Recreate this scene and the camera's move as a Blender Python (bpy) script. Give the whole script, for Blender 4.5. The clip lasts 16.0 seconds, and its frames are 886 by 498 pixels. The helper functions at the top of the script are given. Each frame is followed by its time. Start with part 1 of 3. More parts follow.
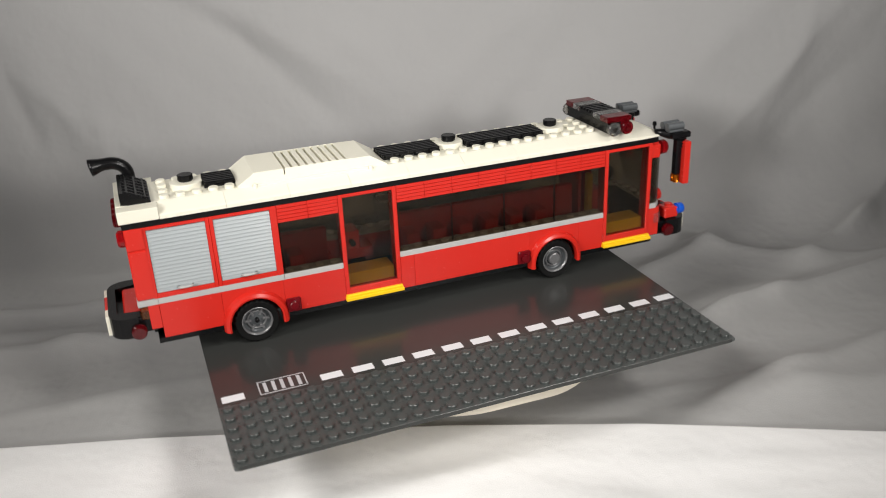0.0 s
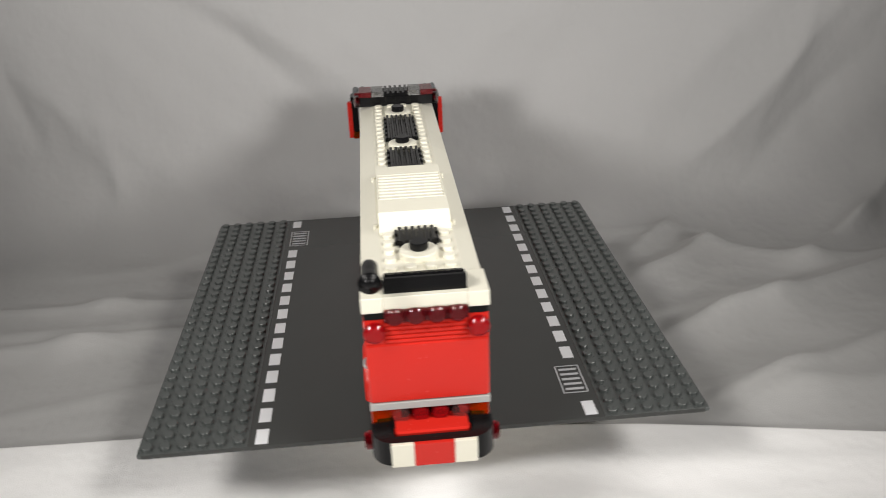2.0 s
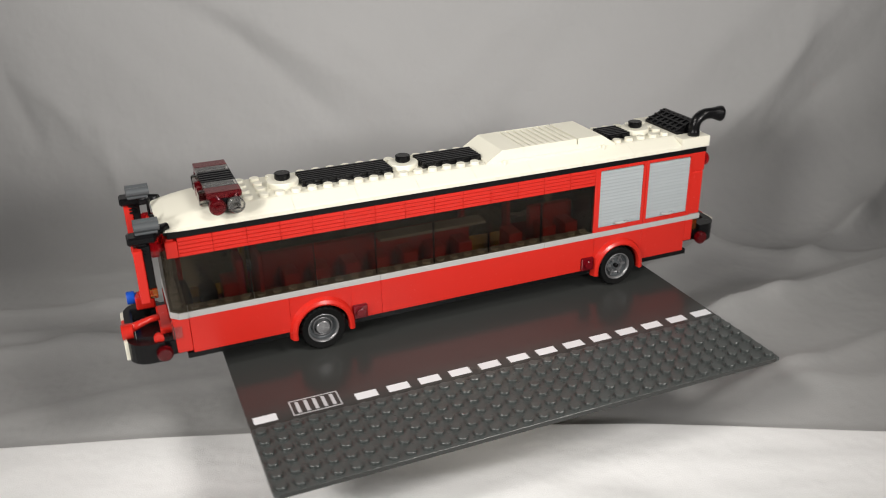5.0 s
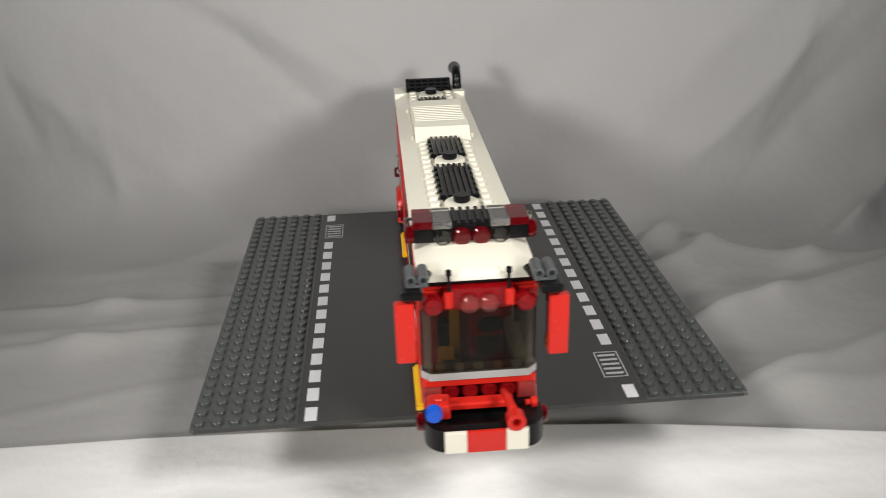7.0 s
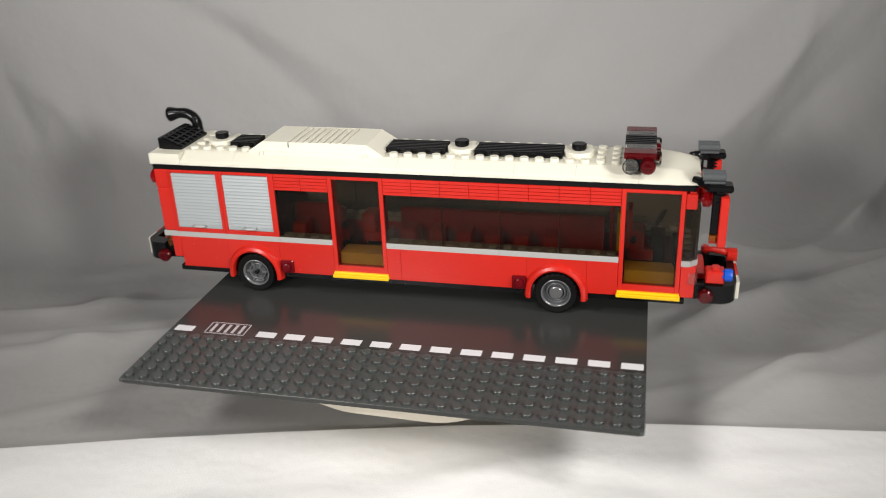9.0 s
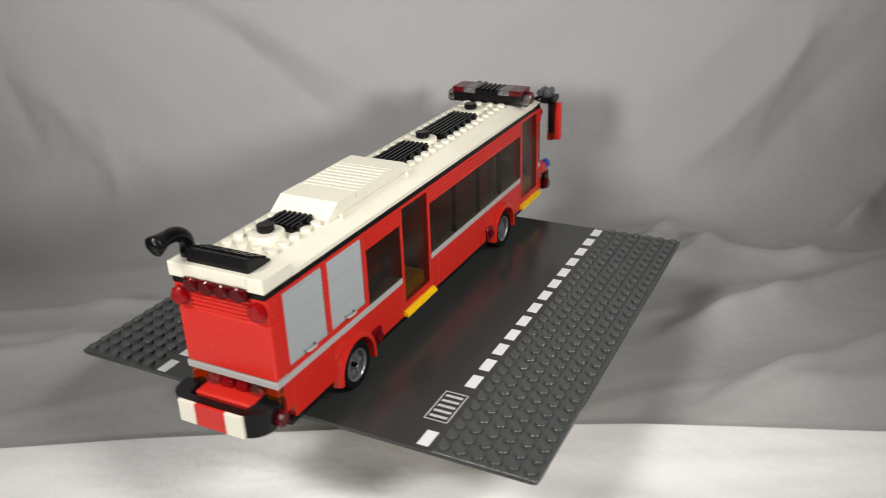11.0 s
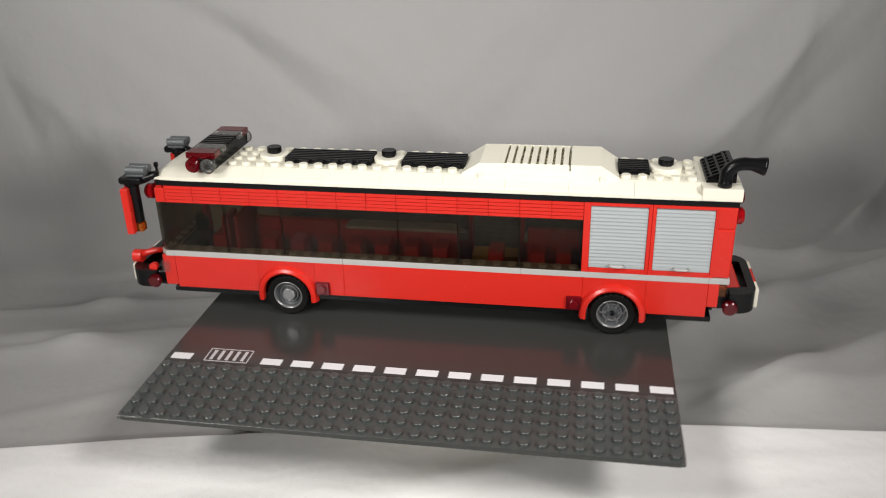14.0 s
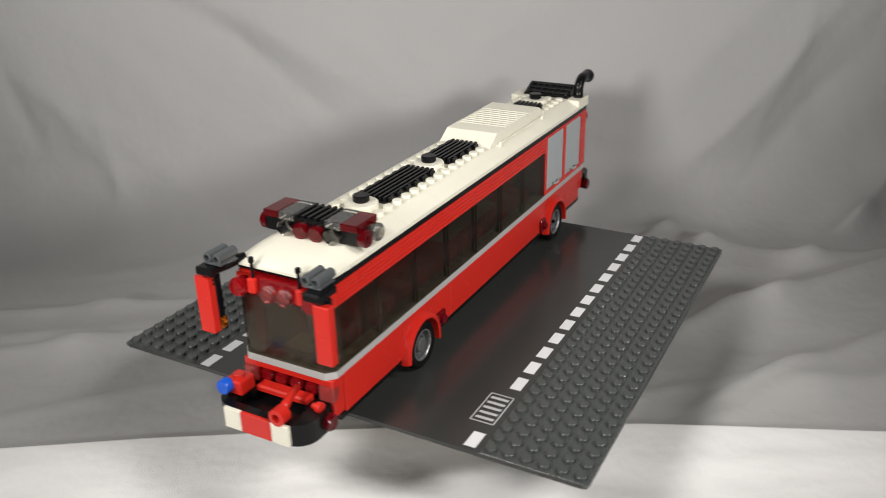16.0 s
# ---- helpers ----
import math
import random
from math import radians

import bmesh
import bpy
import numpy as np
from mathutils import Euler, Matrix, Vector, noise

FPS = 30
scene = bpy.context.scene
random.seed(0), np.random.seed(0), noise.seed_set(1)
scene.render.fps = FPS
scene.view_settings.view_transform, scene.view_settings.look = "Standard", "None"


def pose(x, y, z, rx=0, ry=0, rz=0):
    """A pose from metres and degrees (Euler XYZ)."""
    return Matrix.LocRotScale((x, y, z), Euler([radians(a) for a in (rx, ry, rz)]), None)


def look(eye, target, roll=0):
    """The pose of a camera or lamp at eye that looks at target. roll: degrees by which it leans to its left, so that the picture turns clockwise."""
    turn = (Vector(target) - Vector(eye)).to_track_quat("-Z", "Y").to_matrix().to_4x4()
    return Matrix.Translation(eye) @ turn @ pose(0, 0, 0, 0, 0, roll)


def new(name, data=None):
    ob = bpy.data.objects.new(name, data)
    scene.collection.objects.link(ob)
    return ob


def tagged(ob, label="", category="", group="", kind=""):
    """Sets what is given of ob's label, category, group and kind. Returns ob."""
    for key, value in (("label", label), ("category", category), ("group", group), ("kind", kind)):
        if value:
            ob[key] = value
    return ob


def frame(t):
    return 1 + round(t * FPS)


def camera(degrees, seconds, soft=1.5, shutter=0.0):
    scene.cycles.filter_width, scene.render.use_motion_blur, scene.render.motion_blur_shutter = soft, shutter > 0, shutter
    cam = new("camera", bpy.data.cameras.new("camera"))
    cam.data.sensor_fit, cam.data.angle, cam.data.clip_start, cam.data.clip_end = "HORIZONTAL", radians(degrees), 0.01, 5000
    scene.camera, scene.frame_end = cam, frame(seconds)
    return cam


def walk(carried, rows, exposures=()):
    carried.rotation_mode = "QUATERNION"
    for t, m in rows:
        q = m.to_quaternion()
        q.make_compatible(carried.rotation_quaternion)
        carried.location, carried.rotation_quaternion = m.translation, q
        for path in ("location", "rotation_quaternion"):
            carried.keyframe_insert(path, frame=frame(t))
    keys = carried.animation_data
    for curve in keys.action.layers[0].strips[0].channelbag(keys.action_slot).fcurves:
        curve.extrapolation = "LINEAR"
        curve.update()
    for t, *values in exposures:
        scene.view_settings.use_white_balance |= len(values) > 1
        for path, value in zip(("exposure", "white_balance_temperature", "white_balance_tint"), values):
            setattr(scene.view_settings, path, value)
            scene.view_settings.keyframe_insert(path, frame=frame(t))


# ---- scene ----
DECK = 0.05  # height of the road plate's top above the table cloth
cam = camera(54.82, 16.0, soft=1.0, shutter=0.4)
EYE = pose(0, -0.4456, DECK + 0.2287, 65.690, 0, -0.931) @ pose(0, 0, 0, -0.007, -0.048, -1.930)
walk(cam, [(0.0, EYE), (16.0, EYE)])

# the turntable: seconds, degrees turned, its slight wobble about x and y in degrees and up in millimetres
SPIN = [(0, 19.57, -0.14, 0.05, -0.4), (0.5, 37.34, 0.06, -0.22, -0.3), (1, 56.81, 0.06, -0.15, -0.2), (1.5, 75.16, -0.06, -0.17, -0.2), (2, 93.34, 0.08, -0.04, -0.1), (2.5, 111.16, 0.04, -0.08, -0.3), (3, 129.76, -0.0, 0.01, -0.3), (3.5, 147.52, -0.02, 0.04, -0.3), (4, 165.28, -0.04, 0.07, -0.3), (4.5, 183.03, -0.07, 0.1, -0.2), (5, 200.79, -0.09, 0.12, -0.2), (5.5, 218.55, -0.11, 0.15, -0.2), (6, 237.53, -0.01, 0.0, -0.1), (6.5, 254.77, -0.04, 0.1, 0.0), (7, 272.87, 0.06, -0.14, 0.4), (7.5, 290.35, 0.08, -0.0, -0.2), (8, 308.45, 0.11, 0.11, -0.4), (8.5, 326.25, 0.12, -0.04, -0.7), (9, 345.3, 0.1, 0.03, -0.4), (9.5, 364.36, 0.08, 0.1, -0.1), (10, 383.42, 0.07, 0.18, 0.2), (10.5, 402.47, 0.05, 0.25, 0.5), (11, 421.53, 0.03, 0.32, 0.8), (11.5, 439.01, -0.05, 0.15, 0.3), (12, 456.96, 0.06, 0.11, 0.1), (12.5, 475.05, -0.04, 0.0, 0.0), (13, 493.58, 0.06, 0.04, -0.2), (13.5, 511.76, 0.08, 0.08, 0.0), (14, 528.87, 0.05, 0.08, -0.0), (14.5, 546.86, -0.04, 0.06, 0.2), (15, 563.92, -0.03, -0.09, 0.4), (15.5, 582.14, -0.04, -0.02, 0.5), (16, 600.04, 0.04, 0.05, 0.5)]
# the plate lies a little off the axis and leans slightly
SEAT = pose(-0.0045, 0.0112, 0, -0.357, 0, 0) @ pose(0, 0, 0, 0, -0.468, 0)

# ---- light ----
world = bpy.data.worlds.new("room")
scene.world = world
world.use_nodes = True
world.node_tree.nodes["Background"].inputs[0].default_value = (0.9, 0.93, 1.0, 1)
world.node_tree.nodes["Background"].inputs[1].default_value = 0.1


def spot_lamp(name, eye, target, power, colour, cone, size):
    """A shaded lamp, brightest along its axis."""
    data = bpy.data.lights.new(name, "SPOT")
    data.energy, data.color, data.shadow_soft_size = power, colour, size
    data.spot_size, data.spot_blend = radians(cone), 1.0
    ob = new(name, data)
    ob.matrix_world = look(eye, target)
    return ob


for side, word in ((-1, "left"), (1, "right")):
    spot_lamp("hanging_lamp_" + word, (side * 0.72, -0.64, 0.92), (0.0, -0.15, 0.055), 42, (1.0, 0.965, 0.92), 33, 0.18)
    spot_lamp("desk_lamp_" + word, (side * 0.60, -0.95, 0.48), (0.0, 0.2, 0.37), 44, (1.0, 0.97, 0.94), 50, 0.10)


# ---- materials ----
def material(name, colour, rough=0.3, metal=0.0, bump=0.02, scale=420.0, vary=0.05, shine=0.4):
    m = bpy.data.materials.new(name)
    m.use_nodes = True
    t = m.node_tree
    b = t.nodes["Principled BSDF"]
    co = t.nodes.new("ShaderNodeTexCoord")
    big = t.nodes.new("ShaderNodeTexNoise")
    big.inputs["Scale"].default_value = 45.0
    big.inputs["Detail"].default_value = 4.0
    fine = t.nodes.new("ShaderNodeTexNoise")
    fine.inputs["Scale"].default_value = scale
    fine.inputs["Detail"].default_value = 3.0
    info = t.nodes.new("ShaderNodeObjectInfo")
    ramp = t.nodes.new("ShaderNodeMapRange")
    ramp.inputs[3].default_value, ramp.inputs[4].default_value = 1 - vary, 1 + vary
    add = t.nodes.new("ShaderNodeMath")
    add.operation = "MULTIPLY_ADD"
    add.inputs[1].default_value = 0.5
    mul = t.nodes.new("ShaderNodeVectorMath")
    mul.operation = "SCALE"
    mul.inputs[0].default_value = colour
    half = t.nodes.new("ShaderNodeMath")
    half.operation = "MULTIPLY"
    half.inputs[1].default_value = 0.5
    t.links.new(co.outputs["Object"], big.inputs["Vector"])
    t.links.new(co.outputs["Object"], fine.inputs["Vector"])
    t.links.new(info.outputs["Random"], half.inputs[0])
    t.links.new(big.outputs["Fac"], add.inputs[0])
    t.links.new(half.outputs[0], add.inputs[2])
    t.links.new(add.outputs[0], ramp.inputs[0])
    t.links.new(ramp.outputs[0], mul.inputs["Scale"])
    t.links.new(mul.outputs[0], b.inputs["Base Color"])
    rr = t.nodes.new("ShaderNodeMapRange")
    rr.inputs[3].default_value, rr.inputs[4].default_value = rough * 0.9, min(1, rough * 1.12)
    t.links.new(fine.outputs["Fac"], rr.inputs[0])
    t.links.new(rr.outputs[0], b.inputs["Roughness"])
    bp = t.nodes.new("ShaderNodeBump")
    bp.inputs["Strength"].default_value = bump
    bp.inputs["Distance"].default_value = 0.0004
    t.links.new(fine.outputs["Fac"], bp.inputs["Height"])
    t.links.new(bp.outputs[0], b.inputs["Normal"])
    b.inputs["Metallic"].default_value = metal
    b.inputs["Specular IOR Level"].default_value = shine
    return m


RED = material("red_plastic", (0.56, 0.021, 0.013), 0.26)
WHITE = material("white_plastic", (0.76, 0.735, 0.62), 0.33, vary=0.04)
BLACK = material("black_plastic", (0.005, 0.005, 0.0055), 0.26, shine=0.22)
GREY = material("light_grey_plastic", (0.41, 0.41, 0.40), 0.32)
SHUTTER = material("blue_grey_plastic", (0.345, 0.375, 0.385), 0.3)
DARK = material("dark_grey_plastic", (0.060, 0.067, 0.065), 0.28, shine=0.55)
YELLOW = material("yellow_plastic", (0.90, 0.56, 0.010), 0.3)
BLUE = material("blue_plastic", (0.01, 0.09, 0.55), 0.25)
ROAD = material("printed_road_plastic", (0.042, 0.044, 0.042), 0.2, vary=0.1, shine=0.36)
PRINT_DIM = material("thin_white_print", (0.5, 0.51, 0.53), 0.35)
PRINT = material("white_print", (0.74, 0.76, 0.78), 0.35)


def clear_plastic(name, tint, rough=0.03, gloss=1.0):
    """Thin tinted plastic: what lies behind shows through it, and its face mirrors."""
    m = bpy.data.materials.new(name)
    m.use_nodes = True
    t = m.node_tree
    t.nodes.remove(t.nodes["Principled BSDF"])
    see = t.nodes.new("ShaderNodeBsdfTransparent")
    see.inputs[0].default_value = (*tint, 1)
    shine = t.nodes.new("ShaderNodeBsdfGlossy")
    shine.inputs["Roughness"].default_value = rough
    fres = t.nodes.new("ShaderNodeFresnel")
    fres.inputs[0].default_value = 1.5
    tone = t.nodes.new("ShaderNodeMath")
    tone.operation = "MULTIPLY"
    tone.inputs[1].default_value = gloss
    co = t.nodes.new("ShaderNodeTexCoord")
    wave = t.nodes.new("ShaderNodeTexNoise")
    wave.inputs["Scale"].default_value = 60.0
    bp = t.nodes.new("ShaderNodeBump")
    bp.inputs["Strength"].default_value = 0.06
    bp.inputs["Distance"].default_value = 0.001
    mix = t.nodes.new("ShaderNodeMixShader")
    t.links.new(co.outputs["Object"], wave.inputs["Vector"])
    t.links.new(wave.outputs["Fac"], bp.inputs["Height"])
    t.links.new(bp.outputs[0], shine.inputs["Normal"])
    t.links.new(fres.outputs[0], tone.inputs[0])
    t.links.new(tone.outputs[0], mix.inputs[0])
    t.links.new(see.outputs[0], mix.inputs[1])
    t.links.new(shine.outputs[0], mix.inputs[2])
    t.links.new(mix.outputs[0], t.nodes["Material Output"].inputs["Surface"])
    return m


def lens_plastic(name, colour, rough=0.05, see=0.95):
    """Solid see-through plastic, as of toy lamps."""
    m = bpy.data.materials.new(name)
    m.use_nodes = True
    b = m.node_tree.nodes["Principled BSDF"]
    b.inputs["Base Color"].default_value = (*colour, 1)
    b.inputs["Roughness"].default_value = rough
    b.inputs["IOR"].default_value = 1.45
    b.inputs["Transmission Weight"].default_value = see
    return m


SMOKE = clear_plastic("smoke_window", (0.545, 0.505, 0.435), 0.2, 0.55)
LENS = clear_plastic("clear_lens", (0.86, 0.85, 0.83), 0.05, 1.6)
DOOR_CLEAR = clear_plastic("door_window", (0.66, 0.615, 0.54), 0.2, 0.55)
STUD_CLEAR = lens_plastic("clear_stud", (0.93, 0.94, 0.96), 0.08, 0.35)
SMOKE_EDGE = clear_plastic("smoke_window_edge", (0.10, 0.09, 0.075), 0.08, 0.5)
CLEARP = lens_plastic("clear_plastic", (0.90, 0.89, 0.87), 0.03, 0.95)
LAMP_RED = lens_plastic("clear_red_plastic", (0.55, 0.010, 0.016), see=0.7)
LAMP_DARK = lens_plastic("dark_red_plastic", (0.26, 0.006, 0.012), see=0.75)
LAMP_MARK = lens_plastic("deep_red_plastic", (0.17, 0.004, 0.009), 0.1, 0.3)
LAMP_ORANGE = lens_plastic("clear_orange_plastic", (0.95, 0.25, 0.01))
RUBBER = material("black_rubber", (0.005, 0.005, 0.005), 0.6, bump=0.1, shine=0.15)
SILVER = material("silver_plastic", (0.24, 0.24, 0.245), 0.3, metal=0.6)
STEEL = material("dark_silver_plastic", (0.085, 0.092, 0.097), 0.36, metal=0.1)
CREAM = material("cream_foam", (0.78, 0.72, 0.60), 0.8, bump=0.3, scale=700.0)


# ---- building helpers: sizes in millimetres in the toy's own space ----
def thing(name, label, category, group="", kind=""):
    return tagged(new(name), label, category, group, kind)


def finish(name, bm, mat, parent, label="", smooth=False):
    me = bpy.data.meshes.new(name)
    bmesh.ops.recalc_face_normals(bm, faces=bm.faces)
    bm.to_mesh(me)
    bm.free()
    me.materials.append(mat)
    if smooth:
        for p in me.polygons:
            p.use_smooth = True
    ob = new(name, me)
    if parent is not None:
        ob.parent = parent
    return tagged(ob, label)


def add_box(bm, x0, x1, y0, y1, z0, z1, b=0.25):
    """A box with chamfered edges."""
    lo = [min(x0, x1), min(y0, y1), min(z0, z1)]
    hi = [max(x0, x1), max(y0, y1), max(z0, z1)]
    b = min(b, *[(h - l) * 0.4 for l, h in zip(lo, hi)])
    pts = []
    for sx in (0, 1):
        for sy in (0, 1):
            for sz in (0, 1):
                s = (sx, sy, sz)
                c = [hi[i] if s[i] else lo[i] for i in range(3)]
                for k in range(3):
                    p = [c[i] if i == k else c[i] + (-b if s[i] else b) for i in range(3)]
                    pts.append(bm.verts.new([q * 0.001 for q in p]))
    n = lambda sx, sy, sz, k: pts[(sx * 4 + sy * 2 + sz) * 3 + k]
    f = bm.faces.new
    for s in (0, 1):
        f([n(s, 0, 0, 0), n(s, 1, 0, 0), n(s, 1, 1, 0), n(s, 0, 1, 0)])
        f([n(0, s, 0, 1), n(1, s, 0, 1), n(1, s, 1, 1), n(0, s, 1, 1)])
        f([n(0, 0, s, 2), n(1, 0, s, 2), n(1, 1, s, 2), n(0, 1, s, 2)])
        for r in (0, 1):
            f([n(0, s, r, 1), n(1, s, r, 1), n(1, s, r, 2), n(0, s, r, 2)])
            f([n(s, 0, r, 0), n(s, 1, r, 0), n(s, 1, r, 2), n(s, 0, r, 2)])
            f([n(s, r, 0, 0), n(s, r, 1, 0), n(s, r, 1, 1), n(s, r, 0, 1)])
            for q in (0, 1):
                f([n(s, r, q, 0), n(s, r, q, 1), n(s, r, q, 2)])
    return bm


def box(name, dims, mat, parent, label="", b=0.25):
    return finish(name, add_box(bmesh.new(), *dims, b), mat, parent, label)


def spin_profile(bm, rings, centre, axis="z", n=24):
    """A turned body: rings of (radius, height along the axis)."""
    cx, cy, cz = centre
    rows = []
    for r, h in rings:
        row = []
        for i in range(n):
            a = 2 * math.pi * i / n
            u, v = r * math.cos(a), r * math.sin(a)
            p = {"z": (u, v, h), "y": (u, h, v), "x": (h, u, v)}[axis]
            row.append(bm.verts.new(((cx + p[0]) * 0.001, (cy + p[1]) * 0.001, (cz + p[2]) * 0.001)))
        rows.append(row)
    for a, c in zip(rows, rows[1:]):
        for i in range(n):
            bm.faces.new([a[i], a[(i + 1) % n], c[(i + 1) % n], c[i]])
    bm.faces.new(rows[0])
    bm.faces.new(rows[-1])
    return bm


def turned(name, rings, centre, mat, parent, axis="z", n=24, label=""):
    ob = finish(name, spin_profile(bmesh.new(), rings, centre, axis, n), mat, parent, label)
    for p in ob.data.polygons:
        p.use_smooth = len(p.vertices) == 4
    ob.data.set_sharp_from_angle(angle=radians(35))
    return ob


# ---- cloth backdrop and table ----
def cloth(name, colour, weave):
    """Cotton: fine weave, soft rumpling and a little uneven tone."""
    m = bpy.data.materials.new(name)
    m.use_nodes = True
    t = m.node_tree
    b = t.nodes["Principled BSDF"]
    b.inputs["Roughness"].default_value = 0.92
    b.inputs["Sheen Weight"].default_value = 0.15
    co = t.nodes.new("ShaderNodeTexCoord")
    tone = t.nodes.new("ShaderNodeTexNoise")
    tone.inputs["Scale"].default_value = 7.0
    tone.inputs["Detail"].default_value = 6.0
    ramp = t.nodes.new("ShaderNodeMapRange")
    ramp.inputs[3].default_value, ramp.inputs[4].default_value = 0.93, 1.07
    mul = t.nodes.new("ShaderNodeVectorMath")
    mul.operation = "SCALE"
    mul.inputs[0].default_value = colour
    soft = t.nodes.new("ShaderNodeTexNoise")
    soft.inputs["Scale"].default_value = 26.0
    soft.inputs["Detail"].default_value = 3.0
    fine = t.nodes.new("ShaderNodeTexNoise")
    fine.inputs["Scale"].default_value = weave
    bp = t.nodes.new("ShaderNodeBump")
    bp.inputs["Strength"].default_value = 0.35
    bp.inputs["Distance"].default_value = 0.009
    bq = t.nodes.new("ShaderNodeBump")
    bq.inputs["Strength"].default_value = 0.25
    bq.inputs["Distance"].default_value = 0.0006
    for n in (tone, soft, fine):
        t.links.new(co.outputs["Object"], n.inputs["Vector"])
    t.links.new(tone.outputs["Fac"], ramp.inputs[0])
    t.links.new(ramp.outputs[0], mul.inputs["Scale"])
    t.links.new(mul.outputs[0], b.inputs["Base Color"])
    t.links.new(soft.outputs["Fac"], bp.inputs["Height"])
    t.links.new(fine.outputs["Fac"], bq.inputs["Height"])
    t.links.new(bp.outputs[0], bq.inputs["Normal"])
    t.links.new(bq.outputs[0], b.inputs["Normal"])
    return m


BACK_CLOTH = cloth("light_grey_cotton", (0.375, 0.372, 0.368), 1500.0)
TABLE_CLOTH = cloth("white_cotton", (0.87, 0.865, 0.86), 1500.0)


def sheet(name, fn, nu, nv, mat, label, category):
    vs = [fn(i / nu, j / nv) for j in range(nv + 1) for i in range(nu + 1)]
    fs = [(j * (nu + 1) + i, j * (nu + 1) + i + 1, (j + 1) * (nu + 1) + i + 1, (j + 1) * (nu + 1) + i) for j in range(nv) for i in range(nu)]
    me = bpy.data.meshes.new(name)
    me.from_pydata(vs, [], fs)
    me.materials.append(mat)
    for p in me.polygons:
        p.use_smooth = True
    return tagged(new(name, me), label, category, kind="structure")


# folds: two ends (x, run along the sheet), width and height in metres; run 0 is where floor turns into wall
FOLDS = [
    (-0.301, -0.134, -0.225, -0.127, 0.007, 0.0050),
    (-0.225, -0.127, -0.146, -0.123, 0.007, 0.0050),
    (-0.275, -0.193, -0.225, -0.186, 0.008, 0.0060),
    (-0.225, -0.186, -0.137, -0.170, 0.008, 0.0060),
    (-0.286, -0.170, -0.193, -0.171, 0.020, 0.0040),
    (-0.367, -0.088, -0.247, -0.089, 0.030, -0.0060),
    (-0.334, 0.132, -0.318, 0.075, 0.008, -0.0060),
    (-0.331, 0.125, -0.291, 0.095, 0.012, 0.0060),
    (-0.291, 0.095, -0.258, 0.039, 0.012, 0.0060),
    (-0.262, 0.078, -0.254, 0.031, 0.008, 0.0050),
    (-0.241, 0.065, -0.199, 0.024, 0.020, 0.0060),
    (-0.199, 0.024, -0.159, -0.006, 0.020, 0.0060),
    (-0.210, 0.183, -0.145, 0.142, 0.012, -0.0060),
    (-0.145, 0.142, -0.087, 0.089, 0.012, -0.0060),
    (-0.180, 0.182, -0.118, 0.145, 0.020, 0.0060),
    (-0.118, 0.145, -0.049, 0.103, 0.020, 0.0060),
    (-0.107, 0.171, -0.056, 0.139, 0.030, 0.0050),
    (-0.056, 0.139, 0.006, 0.110, 0.030, 0.0050),
    (0.165, -0.059, 0.188, -0.037, 0.006, 0.0050),
    (0.159, -0.108, 0.213, -0.069, 0.008, 0.0070),
    (0.213, -0.069, 0.283, -0.094, 0.008, 0.0070),
    (0.283, -0.094, 0.394, -0.078, 0.008, 0.0070),
    (0.165, -0.188, 0.196, -0.172, 0.009, 0.0080),
    (0.196, -0.172, 0.233, -0.156, 0.009, 0.0080),
    (0.233, -0.156, 0.333, -0.110, 0.009, 0.0080),
    (0.302, -0.073, 0.348, -0.033, 0.010, 0.0070),
    (0.348, -0.033, 0.387, 0.014, 0.010, 0.0070),
    (0.171, -0.266, 0.207, -0.249, 0.010, 0.0070),
    (0.207, -0.249, 0.280, -0.213, 0.010, 0.0070),
    (0.160, -0.287, 0.205, -0.269, 0.012, 0.0050),
    (0.205, -0.269, 0.256, -0.262, 0.012, 0.0050),
    (0.229, 0.040, 0.260, 0.072, 0.014, 0.0060),
    (0.260, 0.072, 0.295, 0.107, 0.014, 0.0060),
    (0.295, 0.107, 0.328, 0.145, 0.014, 0.0060),
    (0.259, 0.008, 0.317, 0.070, 0.018, -0.0060),
    (0.317, 0.070, 0.375, 0.126, 0.018, -0.0060),
    (0.283, 0.080, 0.306, 0.129, 0.010, 0.0040),
    (0.306, 0.129, 0.317, 0.163, 0.010, 0.0040),
    (0.185, 0.093, 0.229, 0.123, 0.030, 0.0050),
    (0.229, 0.123, 0.263, 0.165, 0.030, 0.0050),
    (0.140, -0.015, 0.210, 0.033, 0.030, 0.0040),
    (0.210, 0.033, 0.257, 0.045, 0.030, 0.0040),
    (0.281, -0.107, 0.352, -0.073, 0.015, -0.0050),
    (0.070, 0.147, 0.115, 0.171, 0.030, 0.0040),
]


